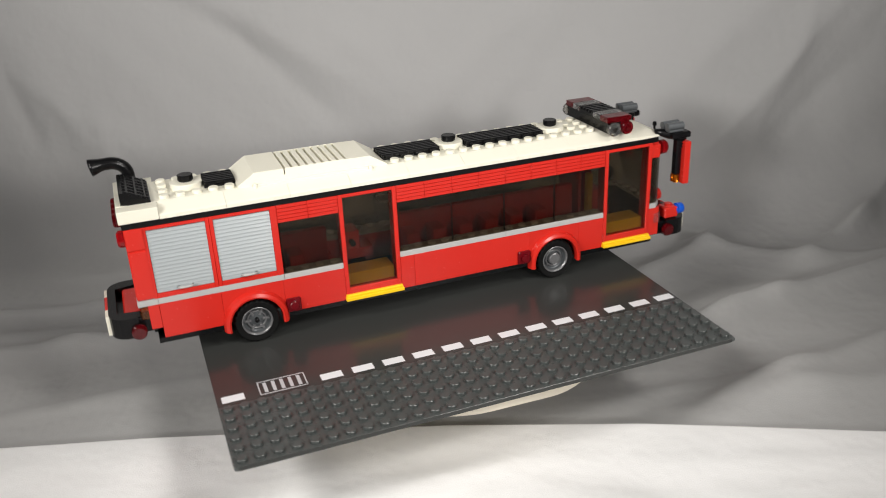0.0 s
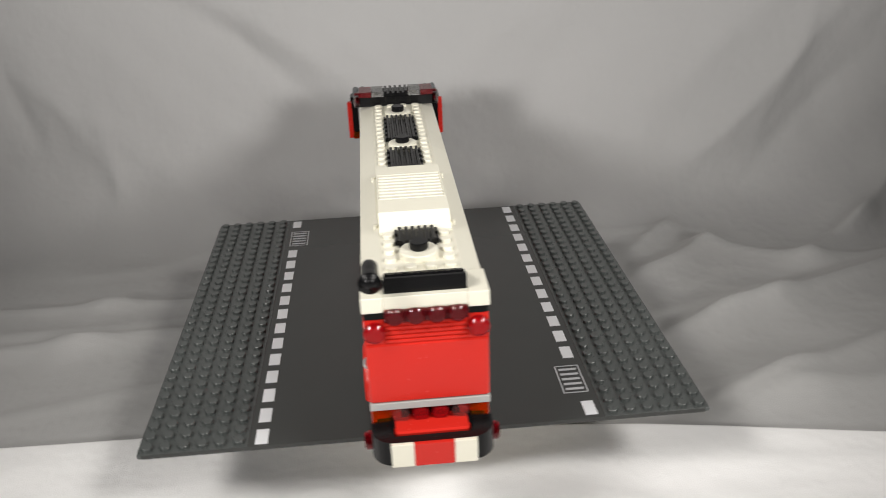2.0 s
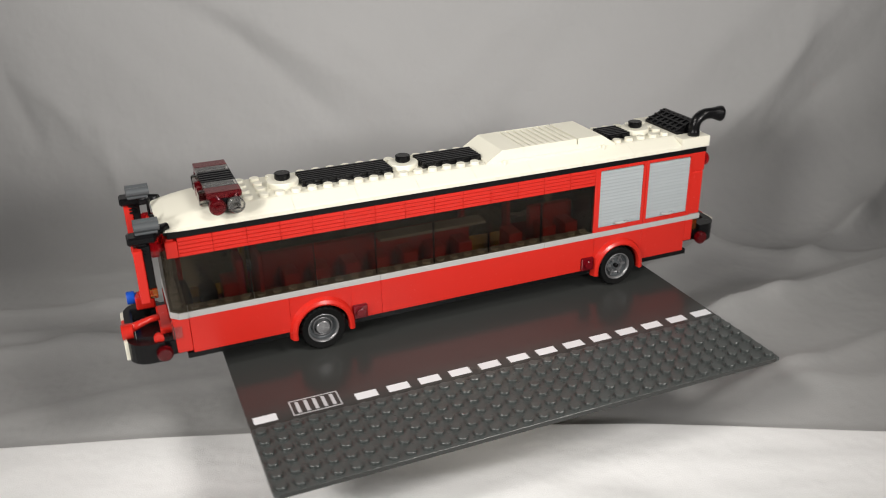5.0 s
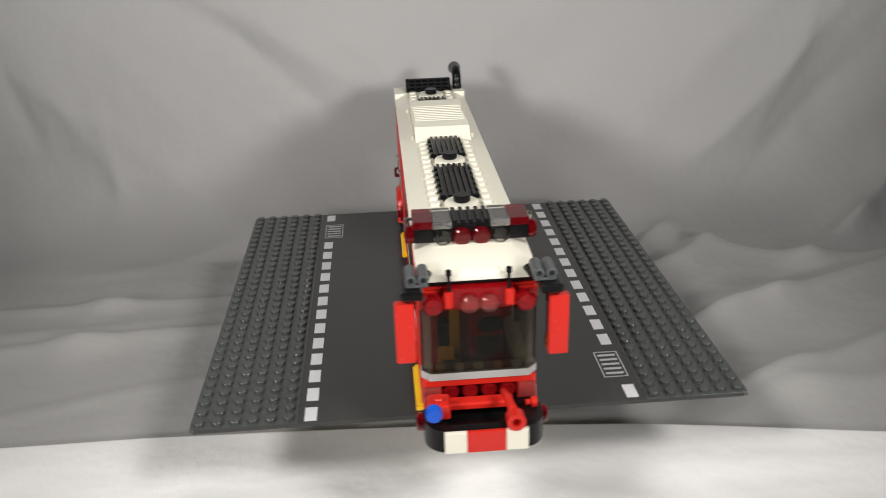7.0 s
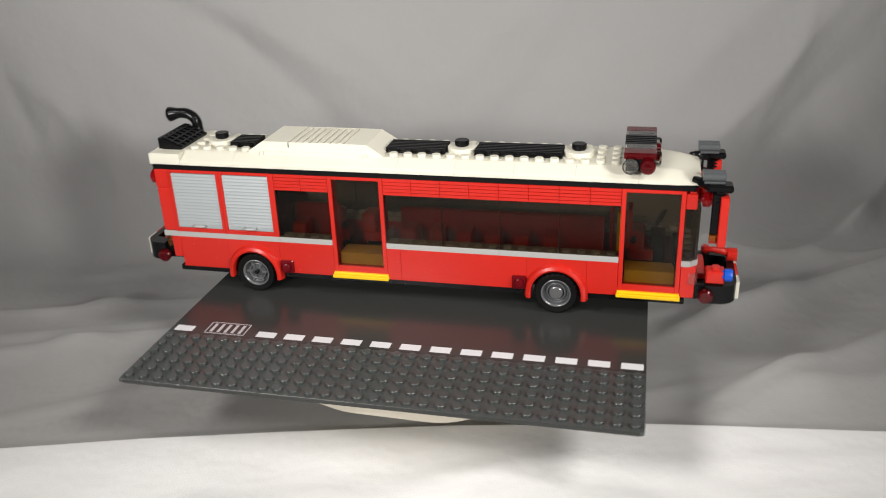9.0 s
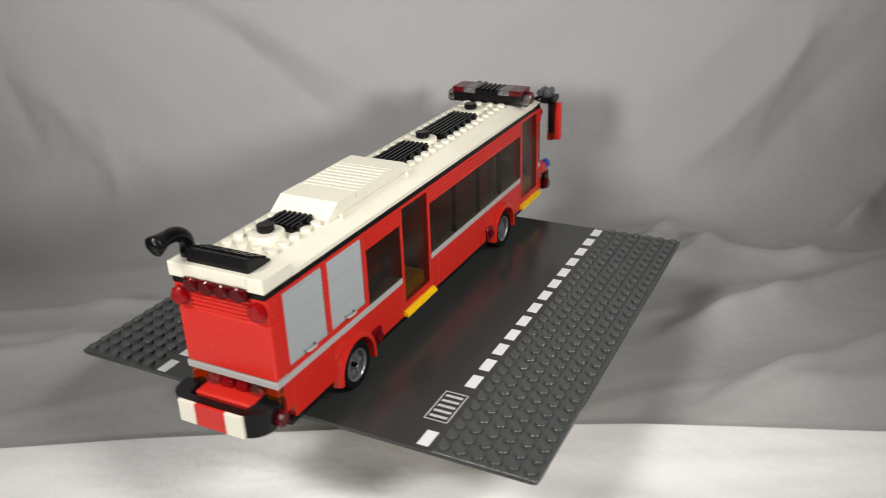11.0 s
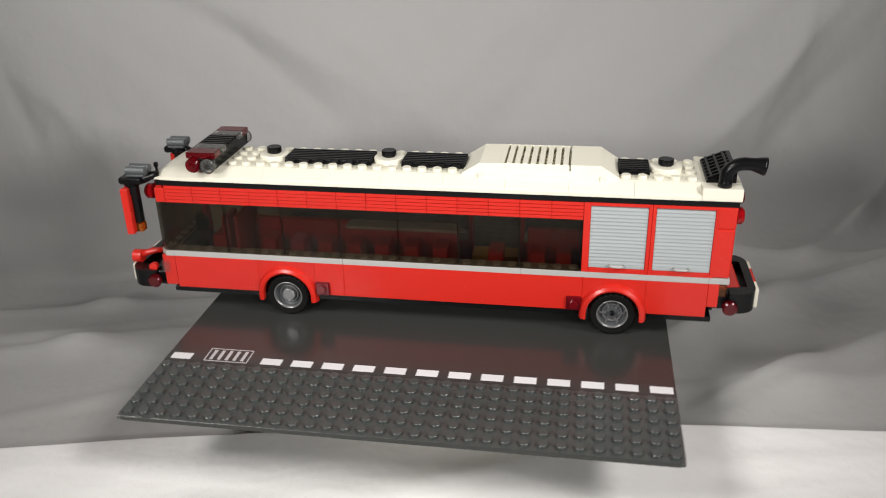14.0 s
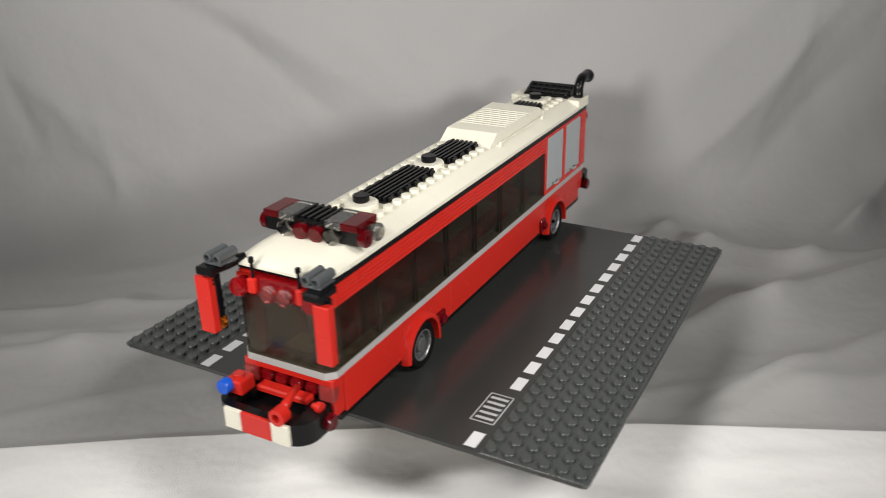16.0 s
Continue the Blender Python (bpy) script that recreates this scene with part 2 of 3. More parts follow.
def fold_height(x, r):
    h = 0.0
    for ax, ar, bx, br, w, k in FOLDS:
        dx, dr = bx - ax, br - ar
        n = math.hypot(dx, dr)
        s = ((x - ax) * dx + (r - ar) * dr) / (n * n)
        d = ((x - ax) * -dr + (r - ar) * dx) / n
        e = max(0.0, -s, s - 1) * n
        if abs(d) < 4 * w and e < 8 * w:
            h += (0.62 if ar > 0 else 1.5) * k * math.exp(0.3 - math.sqrt((d / w) ** 2 + 0.09) - (e / (2.5 * w)) ** 2)
    h += 0.006 * noise.noise((x * 3.0 + r * 2.0, r * 3.0 - x * 1.5, 0.3)) + 0.0028 * noise.noise((x * 11, r * 9, 4.0)) + 0.0007 * noise.noise((x * 34, r * 30, 6.0))
    crease = max(0.0, 1.0 - 5.0 * abs(noise.noise((x * 4.5 + r * 3.0, r * 10.0 - x * 2.5, 11.0))))
    h += 0.0034 * min(1.0, max(0.12, 0.5 - 6.0 * r)) * crease ** 1.4
    p, q = 0.75 * r - 0.65 * abs(x), 0.75 * abs(x) + 0.65 * r
    h += 0.0017 * min(1.0, max(0.2, 0.4 + 6 * r)) * (noise.noise((p * 26, q * 6, 7.0)) + 0.5 * noise.noise((p * 55, q * 11, 9.0)))
    return h


WALL_Y, BEND = 0.235, 0.07


def backdrop_point(u, v):
    x, r = (u - 0.5) * 1.5, -0.55 + 1.55 * v
    h = fold_height(x, r)
    a = BEND * math.pi / 2
    lean = math.tan(radians(6))
    if r < -a / 2:
        return (x, WALL_Y - BEND + (r + a / 2), max(h, -0.004) * 0.7)
    if r < a / 2:
        q = (r + a / 2) / BEND
        return (x, WALL_Y - BEND + (BEND - h) * math.sin(q), BEND - (BEND - h) * math.cos(q))
    z = BEND + (r - a / 2)
    return (x, WALL_Y - h + lean * (z - BEND), z)


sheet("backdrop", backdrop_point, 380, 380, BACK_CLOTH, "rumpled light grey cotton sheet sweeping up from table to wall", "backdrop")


EDGE_X = (-0.7, -0.229, -0.2, -0.156, -0.088, 0.007, 0.108, 0.154, 0.196, 0.228, 0.7)
EDGE_Y = (-0.1047, -0.0747, -0.0735, -0.0715, -0.0708, -0.0717, -0.0775, -0.083, -0.0886, -0.093, -0.143)


def table_point(u, v):
    x = (u - 0.5) * 1.5
    edge = float(np.interp(x, EDGE_X, EDGE_Y))
    y = edge - 1.1 * v ** 1.6
    away = min(1.0, (edge - y) / 0.06)
    h = away * (0.003 * noise.noise((x * 5 + y * 3, y * 7, 2.0)) + 0.0060 * noise.noise((x * 13 - y * 6, y * 22, 5.0)) + 0.0012 * noise.noise((x * 40 + y * 20, y * 55, 8.0)))
    h += 0.0022 * away * max(0.0, 1.0 - 5.0 * abs(noise.noise((x * 6.0 - y * 4.0, y * 12.0 + x * 3.0, 13.0))))
    return (x, y, max(0.0075 + h, 0.003) if v > 0 else 0.001)



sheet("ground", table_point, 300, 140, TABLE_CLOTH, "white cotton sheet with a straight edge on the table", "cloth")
tagged(box("table", (-1500, 1500, -2200, 600, -40, -8), material("table_wood", (0.3, 0.22, 0.15), 0.5), None), "plain wooden table under the sheets", "table", kind="structure")

# ---- room, which closes the place behind the camera ----
ROOM = material("painted_room_wall", (0.16, 0.155, 0.15), 0.8, vary=0.05)
for nm, d in (("wall_north", (-2000, 2000, 1300, 1380, -760, 1700)), ("wall_south", (-2000, 2000, -2680, -2600, -760, 1700)), ("wall_west", (-2080, -2000, -2600, 1300, -760, 1700)), ("wall_east", (2000, 2080, -2600, 1300, -760, 1700))):
    tagged(box(nm, d, ROOM, None), "plain painted room wall", "wall", kind="structure")
tagged(box("ceiling", (-2080, 2080, -2680, 1380, 1700, 1780), ROOM, None), "plain painted ceiling", "ceiling", kind="structure")
tagged(box("floor", (-2080, 2080, -2680, 1380, -840, -760), material("room_floor", (0.25, 0.19, 0.14), 0.5), None), "plain brown room floor", "floor", kind="structure")


# ---- more building helpers ----
def prism(name, poly, axis, a0, a1, mat, parent, label=""):
    """A flat outline pushed through from a0 to a1 along an axis; the outline gives the other two coordinates in order."""
    bm = bmesh.new()

    def at(p, a):
        c = {"x": (a, p[0], p[1]), "y": (p[0], a, p[1]), "z": (p[0], p[1], a)}[axis]
        return bm.verts.new([q * 0.001 for q in c])

    lo, hi = [at(p, a0) for p in poly], [at(p, a1) for p in poly]
    bm.faces.new(lo)
    bm.faces.new(hi)
    for i in range(len(poly)):
        j = (i + 1) % len(poly)
        bm.faces.new([lo[i], lo[j], hi[j], hi[i]])
    return finish(name, bm, mat, parent, label)


def again(ob, parent, x=0, y=0, z=0, turn=0, label=""):
    """Another piece on the same mesh."""
    o = new(ob.name.split(".")[0], ob.data)
    o.parent = parent
    o.matrix_basis = pose(x * 0.001, y * 0.001, z * 0.001, 0, 0, turn)
    return tagged(o, label)


def tube(name, path, mat, parent, label="", n=18):
    """A pipe along points (x, y, z, radius)."""
    bm = bmesh.new()
    rows = []
    for i, (x, y, z, r) in enumerate(path):
        p, q = path[max(i - 1, 0)], path[min(i + 1, len(path) - 1)]
        d = Vector((q[0] - p[0], q[1] - p[1], q[2] - p[2])).normalized()
        side = d.cross(Vector((0, 1, 0.01))).normalized()
        up = d.cross(side)
        rows.append([bm.verts.new((Vector((x, y, z)) + side * r * math.cos(2 * math.pi * k / n) + up * r * math.sin(2 * math.pi * k / n)) * 0.001) for k in range(n)])
    for a, c in zip(rows, rows[1:]):
        for k in range(n):
            bm.faces.new([a[k], a[(k + 1) % n], c[(k + 1) % n], c[k]])
    bm.faces.new(rows[0])
    bm.faces.new(rows[-1])
    ob = finish(name, bm, mat, parent, label)
    for p in ob.data.polygons:
        p.use_smooth = len(p.vertices) == 4
    return ob


STUD = [(2.42, 0), (2.42, 1.45), (2.2, 1.7)]

# ---- turntable ----
turntable = thing("turntable", "round cream turntable with an uneven foam rim", "turntable")
bm = bmesh.new()
rim_lo, rim_hi = [], []
for i in range(120):
    a = 2 * math.pi * i / 120
    r = 106.5 + 2.0 * math.sin(5 * a + 1.0) + 1.6 * math.sin(11 * a)
    w = 1.6 * math.sin(7 * a + 0.4) + 1.2 * math.sin(13 * a + 2)
    rim_lo.append(bm.verts.new((0.001 * (r * math.cos(a) - 6), 0.001 * (r * math.sin(a) - 4), 0.001 * (-11.0 + w))))
    rim_hi.append(bm.verts.new((0.001 * ((r - 1) * math.cos(a) - 6), 0.001 * ((r - 1) * math.sin(a) - 4), -0.0045)))
for i in range(120):
    bm.faces.new([rim_lo[i], rim_lo[(i + 1) % 120], rim_hi[(i + 1) % 120], rim_hi[i]])
bm.faces.new(rim_lo)
bm.faces.new(rim_hi)
finish("top", bm, CREAM, turntable, "cream foam top with a wavy rim")
turned("foot", [(46, -49), (46, -12), (40, -10)], (0, 0, 0), DARK, turntable, n=40, label="dark grey round foot")

# ---- road plate ----
plate = thing("road_plate", "dark grey studded toy road plate with white dashed lines", "toy road")
base_poly = []
for cx, cy, a0 in ((125, 125, 0), (-125, 125, 90), (-125, -125, 180), (125, -125, 270)):
    for k in range(5):
        a = radians(a0 + 22.5 * k)
        base_poly.append((cx + 3 * math.cos(a), cy + 3 * math.sin(a)))
base = prism("base", base_poly, "z", -2.0, 0, ROAD, plate)
for s in (1, -1):
    box("studded_strip", (-127.8, 127.8, s * 80, s * 127.8, -1.8, 0.12), DARK, plate, "dark grey strip between road and edge", b=0.1)


def printed_bar(name, x0, x1, y0, y1):
    return box(name, (x0, x1, y0, y1, 0.0, 0.06), PRINT, plate, b=0.01)


for s in (1, -1):
    for k in range(16):
        if k not in (1, 2):
            x = s * (125.6 - 16.1 * k)
            printed_bar("dash", x, x - s * 10.8, s * 71.4, s * 77.0)
    # storm drain: a frame with five bars
    x0, x1 = s * 107.6, s * 84.2
    ya, yb = s * 65.2, s * 77.2
    for d in ((x0, x1, ya, ya + s * 0.6), (x0, x1, yb - s * 0.6, yb), (x0, x0 - s * 0.6, ya, yb), (x1 + s * 0.6, x1, ya, yb)):
        box("drain_edge", (*d, 0.0, 0.06), PRINT_DIM, plate, b=0.01)
    for k in range(5):
        xm = x0 - s * (3.4 + 4.15 * k)
        box("drain_bar", (xm + s * 0.85, xm - s * 0.85, ya + s * 1.6, yb - s * 1.6, 0.0, 0.06), PRINT_DIM, plate, b=0.01)

# ---- bus ----
bus = thing("toy_bus", "red toy brick fire bus with white roof and grey shutters", "toy bus")
Z0, Z1, Z2, Z3, Z4, Z5, Z6, ZR = 9.9, 13.1, 16.3, 32.3, 35.5, 64.3, 73.9, 77.1
TOP = 83.5
WHEELS = (78.4, -98.2)

# chassis and floor inside
for x0, x1 in ((-148, -113), (-83, 63.5), (93.3, 146)):
    box("chassis", (x0, x1, -23.2, 23.2, Z0, Z1), BLACK, bus, "black chassis plate")
box("chassis_beam", (-148, 146, -12, 12, Z0 + 0.2, Z1 - 0.01), BLACK, bus)
for x in WHEELS:
    box("axle_block", (x - 14, x + 14, -13, 13, Z1 + 0.1, 26), BLACK, bus)
box("cabin_floor", (-146, 146, -16, 16, Z1, Z2), BLACK, bus)


def lower_panel(s, x0, x1, z0=Z1, z1=Z3):
    box("side_panel", (min(x0, x1) + 0.05, max(x0, x1) - 0.05, s * 16.5, s * 24, z0, z1), RED, bus, b=0.18)


def arch(s, x):
    """Wheel arch with its raised lip."""
    cut, lip = [], []
    for k in range(17):
        a = math.pi * k / 16
        cut.append((x + 13.9 * math.cos(a), 12.4 + 13.9 * math.sin(a)))
    body = [(x - 16, Z0 + 1), (x - 16, Z3), (x + 16, Z3), (x + 16, Z0 + 1), (x + 13.9, Z0 + 1)] + cut + [(x - 13.9, Z0 + 1)]
    a = prism("wheel_arch", body, "y", s * 17.0, s * 24.0, RED, bus)
    bm = bmesh.new()
    rings = []
    for r, y in ((13.7, 23.0), (13.7, 27.0), (14.6, 27.4), (16.2, 26.6), (17.2, 24.2), (17.2, 23.0)):
        ring = [(x + r, Z0 - 0.6)] + [(x + r * math.cos(math.pi * k / 20), 12.4 + r * math.sin(math.pi * k / 20)) for k in range(21)] + [(x - r, Z0 - 0.6)]
        rings.append([bm.verts.new((px * 0.001, s * y * 0.001, pz * 0.001)) for px, pz in ring])
    for p, q in zip(rings, rings[1:]):
        for k in range(len(p) - 1):
            bm.faces.new([p[k], p[k + 1], q[k + 1], q[k]])
    for e in (0, -1):
        bm.faces.new([r[e] for r in rings])
    lipob = finish("lip", bm, RED, a, smooth=True)
    lipob.data.set_sharp_from_angle(angle=radians(40))


def wheel(x, s, front):
    hub = thing("wheel", "", "")
    hub.parent = bus
    hub.matrix_basis = pose(x * 0.001, s * 0.0202, 0.0122)
    bm = bmesh.new()
    prof = [(8.2, -5.2), (11.0, -5.6), (12.0, -4.6), (12.2, -2.5), (12.2, 2.5), (12.0, 4.6), (11.0, 5.6), (8.2, 5.2), (8.0, 3.0)]
    rows = []
    for i, (r, y) in enumerate(prof):
        row = []
        for k in range(96):
            a = 2 * math.pi * k / 96
            q = r - (0.4 if 2 <= i <= 5 and ((k + (i >= 4) * 2) // 2) % 2 else 0)
            row.append(bm.verts.new((0.001 * q * math.cos(a), 0.001 * s * y, 0.001 * q * math.sin(a))))
        rows.append(row)
    for p, q in zip(rows, rows[1:]):
        for k in range(96):
            bm.faces.new([p[k], p[(k + 1) % 96], q[(k + 1) % 96], q[k]])
    finish("tyre", bm, RUBBER, hub, "black rubber tyre with block tread")
    turned("rim", [(8.3, s * -4), (8.3, s * 4.2), (7.4, s * 4.2), (6.9, s * 2.2), (5.6, s * 1.6), (4.4, s * 1.8), (3.0, s * 2.4)], (0, 0, 0), STEEL, hub, "y", 40, "dark silver plastic rim")
    ring = bmesh.new()
    rows = []
    for r, y in ((8.35, 3.6), (8.35, 4.9), (8.0, 5.3), (7.5, 5.2), (7.2, 4.0)):
        rows.append([ring.verts.new((0.001 * r * math.cos(math.pi * k / 20), 0.001 * s * y, 0.001 * r * math.sin(math.pi * k / 20))) for k in range(40)])
    for p, q in zip(rows, rows[1:]):
        for k in range(40):
            ring.faces.new([p[k], p[(k + 1) % 40], q[(k + 1) % 40], q[k]])
    finish("rim_ring", ring, SILVER, hub, "silver rim edge", smooth=True)
    inner_ring = bmesh.new()
    rows = []
    for r, y in ((5.4, 1.4), (5.3, 2.9), (4.9, 3.1), (4.5, 2.9), (4.4, 1.4)):
        rows.append([inner_ring.verts.new((0.001 * r * math.cos(math.pi * k / 20), 0.001 * s * y, 0.001 * r * math.sin(math.pi * k / 20))) for k in range(40)])
    for p, q in zip(rows, rows[1:]):
        for k in range(40):
            inner_ring.faces.new([p[k], p[(k + 1) % 40], q[(k + 1) % 40], q[k]])
    finish("rim_ring", inner_ring, SILVER, hub, "silver inner ring", smooth=True)
    if front:
        turned("hubcap", [(3.6, 0), (3.6, s * 4.4), (3.2, s * 4.7)], (0, 0, 0), SILVER, hub, "y", 28)
    else:
        turned("hub_pin", [(1.2, 0), (1.2, s * 4.6), (0.9, s * 4.8)], (0, 0, 0), BLACK, hub, "y", 12)
        for k in range(6):
            a = math.pi * k / 3
            c, d = math.cos(a), math.sin(a)
            prism("spoke", [(3 * c - 0.5 * d, 3 * d + 0.5 * c), (3 * c + 0.5 * d, 3 * d - 0.5 * c), (6.6 * c + 0.5 * d, 6.6 * d - 0.5 * c), (6.6 * c - 0.5 * d, 6.6 * d + 0.5 * c)], "y", s * 2.0, s * 3.4, SILVER, hub)


for x in WHEELS:
    for s in (1, -1):
        arch(s, x)
        wheel(x, s, x > 0)

# lower body
for x0, x1 in ((94.4, 143), (46, 62.4), (-82.2, 46), (-145, -114.2)):
    lower_panel(1, x0, x1)
for x0, x1 in ((94.4, 111), (-9, 62.4), (-17, -9), (-82.2, -49), (-145, -114.2)):
    lower_panel(-1, x0, x1)
for s in (1, -1):
    box("corner_panel", (-150.4, -145.05, s * 12, s * 24, Z1 + 6, Z3), RED, bus, b=0.2)
    box("corner_panel", (143.05, 150.5, s * 16, s * 23.6, Z1 + 1, Z3), RED, bus, b=0.3)
    for x in (62.4 - 4.2, -82.2 + 4.2):
        lamp = box("marker_lamp", (x - 3.9, x + 3.9, s * 23.4, s * 25.6, 13.4, 21.2), LAMP_MARK, bus, "dark red square marker lamp", b=0.5)
        turned("lens", [(2.45, s * 25.6), (2.45, s * 27.0), (2.1, s * 27.3)], (x, 0, 17.3), LAMP_MARK, lamp, "y", 20)

# grey stripe
for x0, x1 in ((46, 143), (-50, 46), (-145, -50)):
    box("grey_stripe", (x0 + 0.05, x1 - 0.05, 16, 24.05, Z3, Z4), GREY, bus, "light grey stripe", b=0.15)
for x0, x1 in ((47, 111), (-17, 47), (-81, -49), (-145, -81)):
    box("grey_stripe", (x0 + 0.05, x1 - 0.05, -16, -24.05, Z3, Z4), GREY, bus, "light grey stripe", b=0.15)
box("grey_stripe", (-155, -145, -24.1, 24.1, Z3, Z4), GREY, bus, "light grey stripe", b=0.2)
prism("grey_stripe", [(143, -24.1), (147.5, -24.1), (151.3, -20.5), (151.3, 20.5), (147.5, 24.1), (143, 24.1)], "z", Z3, Z4, GREY, bus, "light grey stripe")

# windows: smoke panes with a row of clear studs behind their sill
sill_stud = None


def pane(s, x):
    global sill_stud
    bm = add_box(bmesh.new(), x + 0.18, x + 31.82, s * 22.4, s * 23.9, Z4, Z5, 0.2)
    w = finish("window", bm, SMOKE, bus, "smoke-tinted clear window panel")
    box("window_edge", (x - 0.1, x + 0.5, s * 20.6, s * 22.3, Z4 + 0.1, Z5), SMOKE_EDGE, w, "dark smoke-tinted pane edge")
    for k in range(4):
        if sill_stud is None:
            sill_stud = turned("sill_stud", [(2.3, 0), (2.3, 1.0), (2.1, 1.2)], (0, 0, 0), STUD_CLEAR, w, n=12)
            sill_stud.matrix_basis = pose((x + 4) * 0.001, s * 0.0195, Z4 * 0.001)
        else:
            again(sill_stud, w, x + 4 + 8 * k, s * 20.0, Z4)


for k in range(7):
    pane(1, -81 + 32 * k)
for x in (-81, -17, 15, 47, 79):
    pane(-1, x)

# grooved red bricks over the windows
bm = add_box(bmesh.new(), 0.06, 15.94, 16, 23.2, Z5, Z6, 0.1)
for k in range(5):
    add_box(bm, 0.06, 15.94, 23.0, 24, Z5 + 0.03 + 1.92 * k, Z5 + 1.75 + 1.92 * k, 0.2)
louvre = finish("louvre_brick", bm, RED, bus)
louvre.matrix_basis = pose(-0.081, 0, 0)
for k in range(1, 14):
    again(louvre, bus, -81 + 16 * k)
for x in (-81, -65, -17, -1, 15, 31, 47, 63, 79, 95):
    again(louvre, bus, x + 16, 0, 0, 180)

# roller shutters
slat = None


def shutter(s, x):
    global slat
    f = finish("shutter", add_box(bmesh.new(), x + 0.05, x + 31.95, s * 17, s * 22.4, Z4, Z6, 0.1), RED, bus, "closed light grey roller shutter in a red frame")
    for d in ((x + 0.05, x + 1.9, Z4, Z6), (x + 30.1, x + (33.5 if x > -120 else 31.95), Z4, Z6), (x + 1.9, x + 30.1, Z4, Z4 + 2.6), (x + 1.9, x + 30.1, Z6 - 1.7, Z6)):
        box("frame", (d[0], d[1], s * 22.4, s * 24, d[2], d[3]), RED, f, b=0.2)
    for k in range(16):
        z = Z4 + 4.6 + 1.97 * k
        if slat is None:
            prof = [(0, 0), (1.25, 0.12), (1.3, 0.5), (0.85, 1.95), (0, 1.97)]
            bm = bmesh.new()
            ends = [[bm.verts.new((px * 0.001, py * 0.001, pz * 0.001)) for py, pz in prof] for px in (-14, 14)]
            for e in ends:
                bm.faces.new(e)
            for a in range(5):
                bm.faces.new([ends[0][a], ends[0][(a + 1) % 5], ends[1][(a + 1) % 5], ends[1][a]])
            slat = finish("slat", bm, SHUTTER, f)
            slat.matrix_basis = pose((x + 16) * 0.001, 0.0223, z * 0.001)
        else:
            again(slat, f, x + 16, s * 22.3, z, 0 if s > 0 else 180)
    box("bottom_rail", (x + 2, x + 30, s * 22.3, s * 23.7, Z4 + 2.7, Z4 + 4.6), SHUTTER, f, b=0.2)
    tube("handle", [(x + 12.5, s * 23.6, Z4 + 4.2, 0.6), (x + 12.5, s * 25.2, Z4 + 4.4, 0.6), (x + 14, s * 25.7, Z4 + 4.4, 0.65), (x + 18, s * 25.7, Z4 + 4.4, 0.65), (x + 19.5, s * 25.2, Z4 + 4.4, 0.6), (x + 19.5, s * 23.6, Z4 + 4.2, 0.6)], GREY, f, "small grey handle", 10)


for s in (1, -1):
    for x in (-145, -113):
        shutter(s, x - 1.6)


# doors on the right side
def door(x):
    d = finish("door", add_box(bmesh.new(), x + 0.05, x + 2.4, -16.5, -24.2, Z2, Z6, 0.25), RED, bus, "closed door with a tall smoke-tinted pane in a red frame")
    box("frame", (x + 29.6, x + 31.95, -16.5, -24.2, Z2, Z6), RED, d, b=0.25)
    box("frame", (x + 2.4, x + 29.6, -16.5, -24.1, Z6 - 1.8, Z6), RED, d, b=0.2)
    box("frame", (x + 2.4, x + 29.6, -16.5, -24.1, Z2, Z2 + 3.6), RED, d, b=0.2)
    box("pane", (x + 2.4, x + 29.6, -22.2, -23.4, Z2 + 3.6, Z6 - 1.8), DOOR_CLEAR, d, "smoke-tinted clear pane", b=0.15)
    box("step", (x - 0.6, x + 32.6, -17, -26.6, Z1, Z1 + 1.9), YELLOW, d, "yellow step", b=0.2)
    box("step_tread", (x - 0.2, x + 32.2, -17, -25.6, Z1 + 1.9, Z2), YELLOW, d, b=0.3)
    box("inner_step", (x + 3, x + 29, -8, -20.5, Z2, Z2 + 10.5), YELLOW, d, "yellow step block behind the door", b=0.2)
    turned("latch", [(1.6, 0), (1.6, 4), (1.2, 4.3)], (x + 7, -21, 44), BLACK, d, "y", 12)


door(-49)
door(111)


# seats inside
def seat(x, y, w):
    q = box("seat", (x, x + (15.6 if -60 < x < 100 else 13), y - w / 2, y + w / 2, 24, 30), RED, bus, "red passenger seat", b=0.4)
    box("backrest", (x, x + 8, y - w / 2, y + w / 2, 30, 41), RED, q, b=0.5)
    box("seat_foot", (x + 2, x + 11, y - w / 2 + 1, y + w / 2 - 1, Z2, 24), BLACK, q, b=0.2)


for k in range(7):
    seat(-10 + 16 * k, 9.0, 13)
    if k < 6:
        seat(-10 + 16 * k, -9.0, 13)
seat(-76, 9, 13)
seat(-62, 9, 13)
seat(-76, -9, 13)
seat(-40, 10, 13)
box("bench_wall", (-14, 102, -2.2, 2.2, Z2, 48.5), RED, bus, "long red wall between the seat rows", b=0.4)
box("bench_wall", (-79.5, -52, -2.2, 2.2, Z2, 48.5), RED, bus, b=0.4)
box("driver_backrest", (113, 117, 0, 14, 30, 53), RED, bus, "tall red backrest behind the wheel", b=0.8)
box("driver_console", (127, 135, 1, 13, Z2, 39), BLACK, bus, "black console under the steering wheel", b=0.8)
box("entry_post", (109, 112, -9, -4.5, Z2, 55), YELLOW, bus, "yellow post by the front door", b=0.3)
box("driver_wall", (105, 107, -4, 20, Z2, 56), RED, bus, "red wall behind the driver", b=0.3)
seat(116, 6, 14)
box("dashboard", (139, 146, -15, 20, 28, 35), BLACK, bus, "black dashboard", b=0.6)
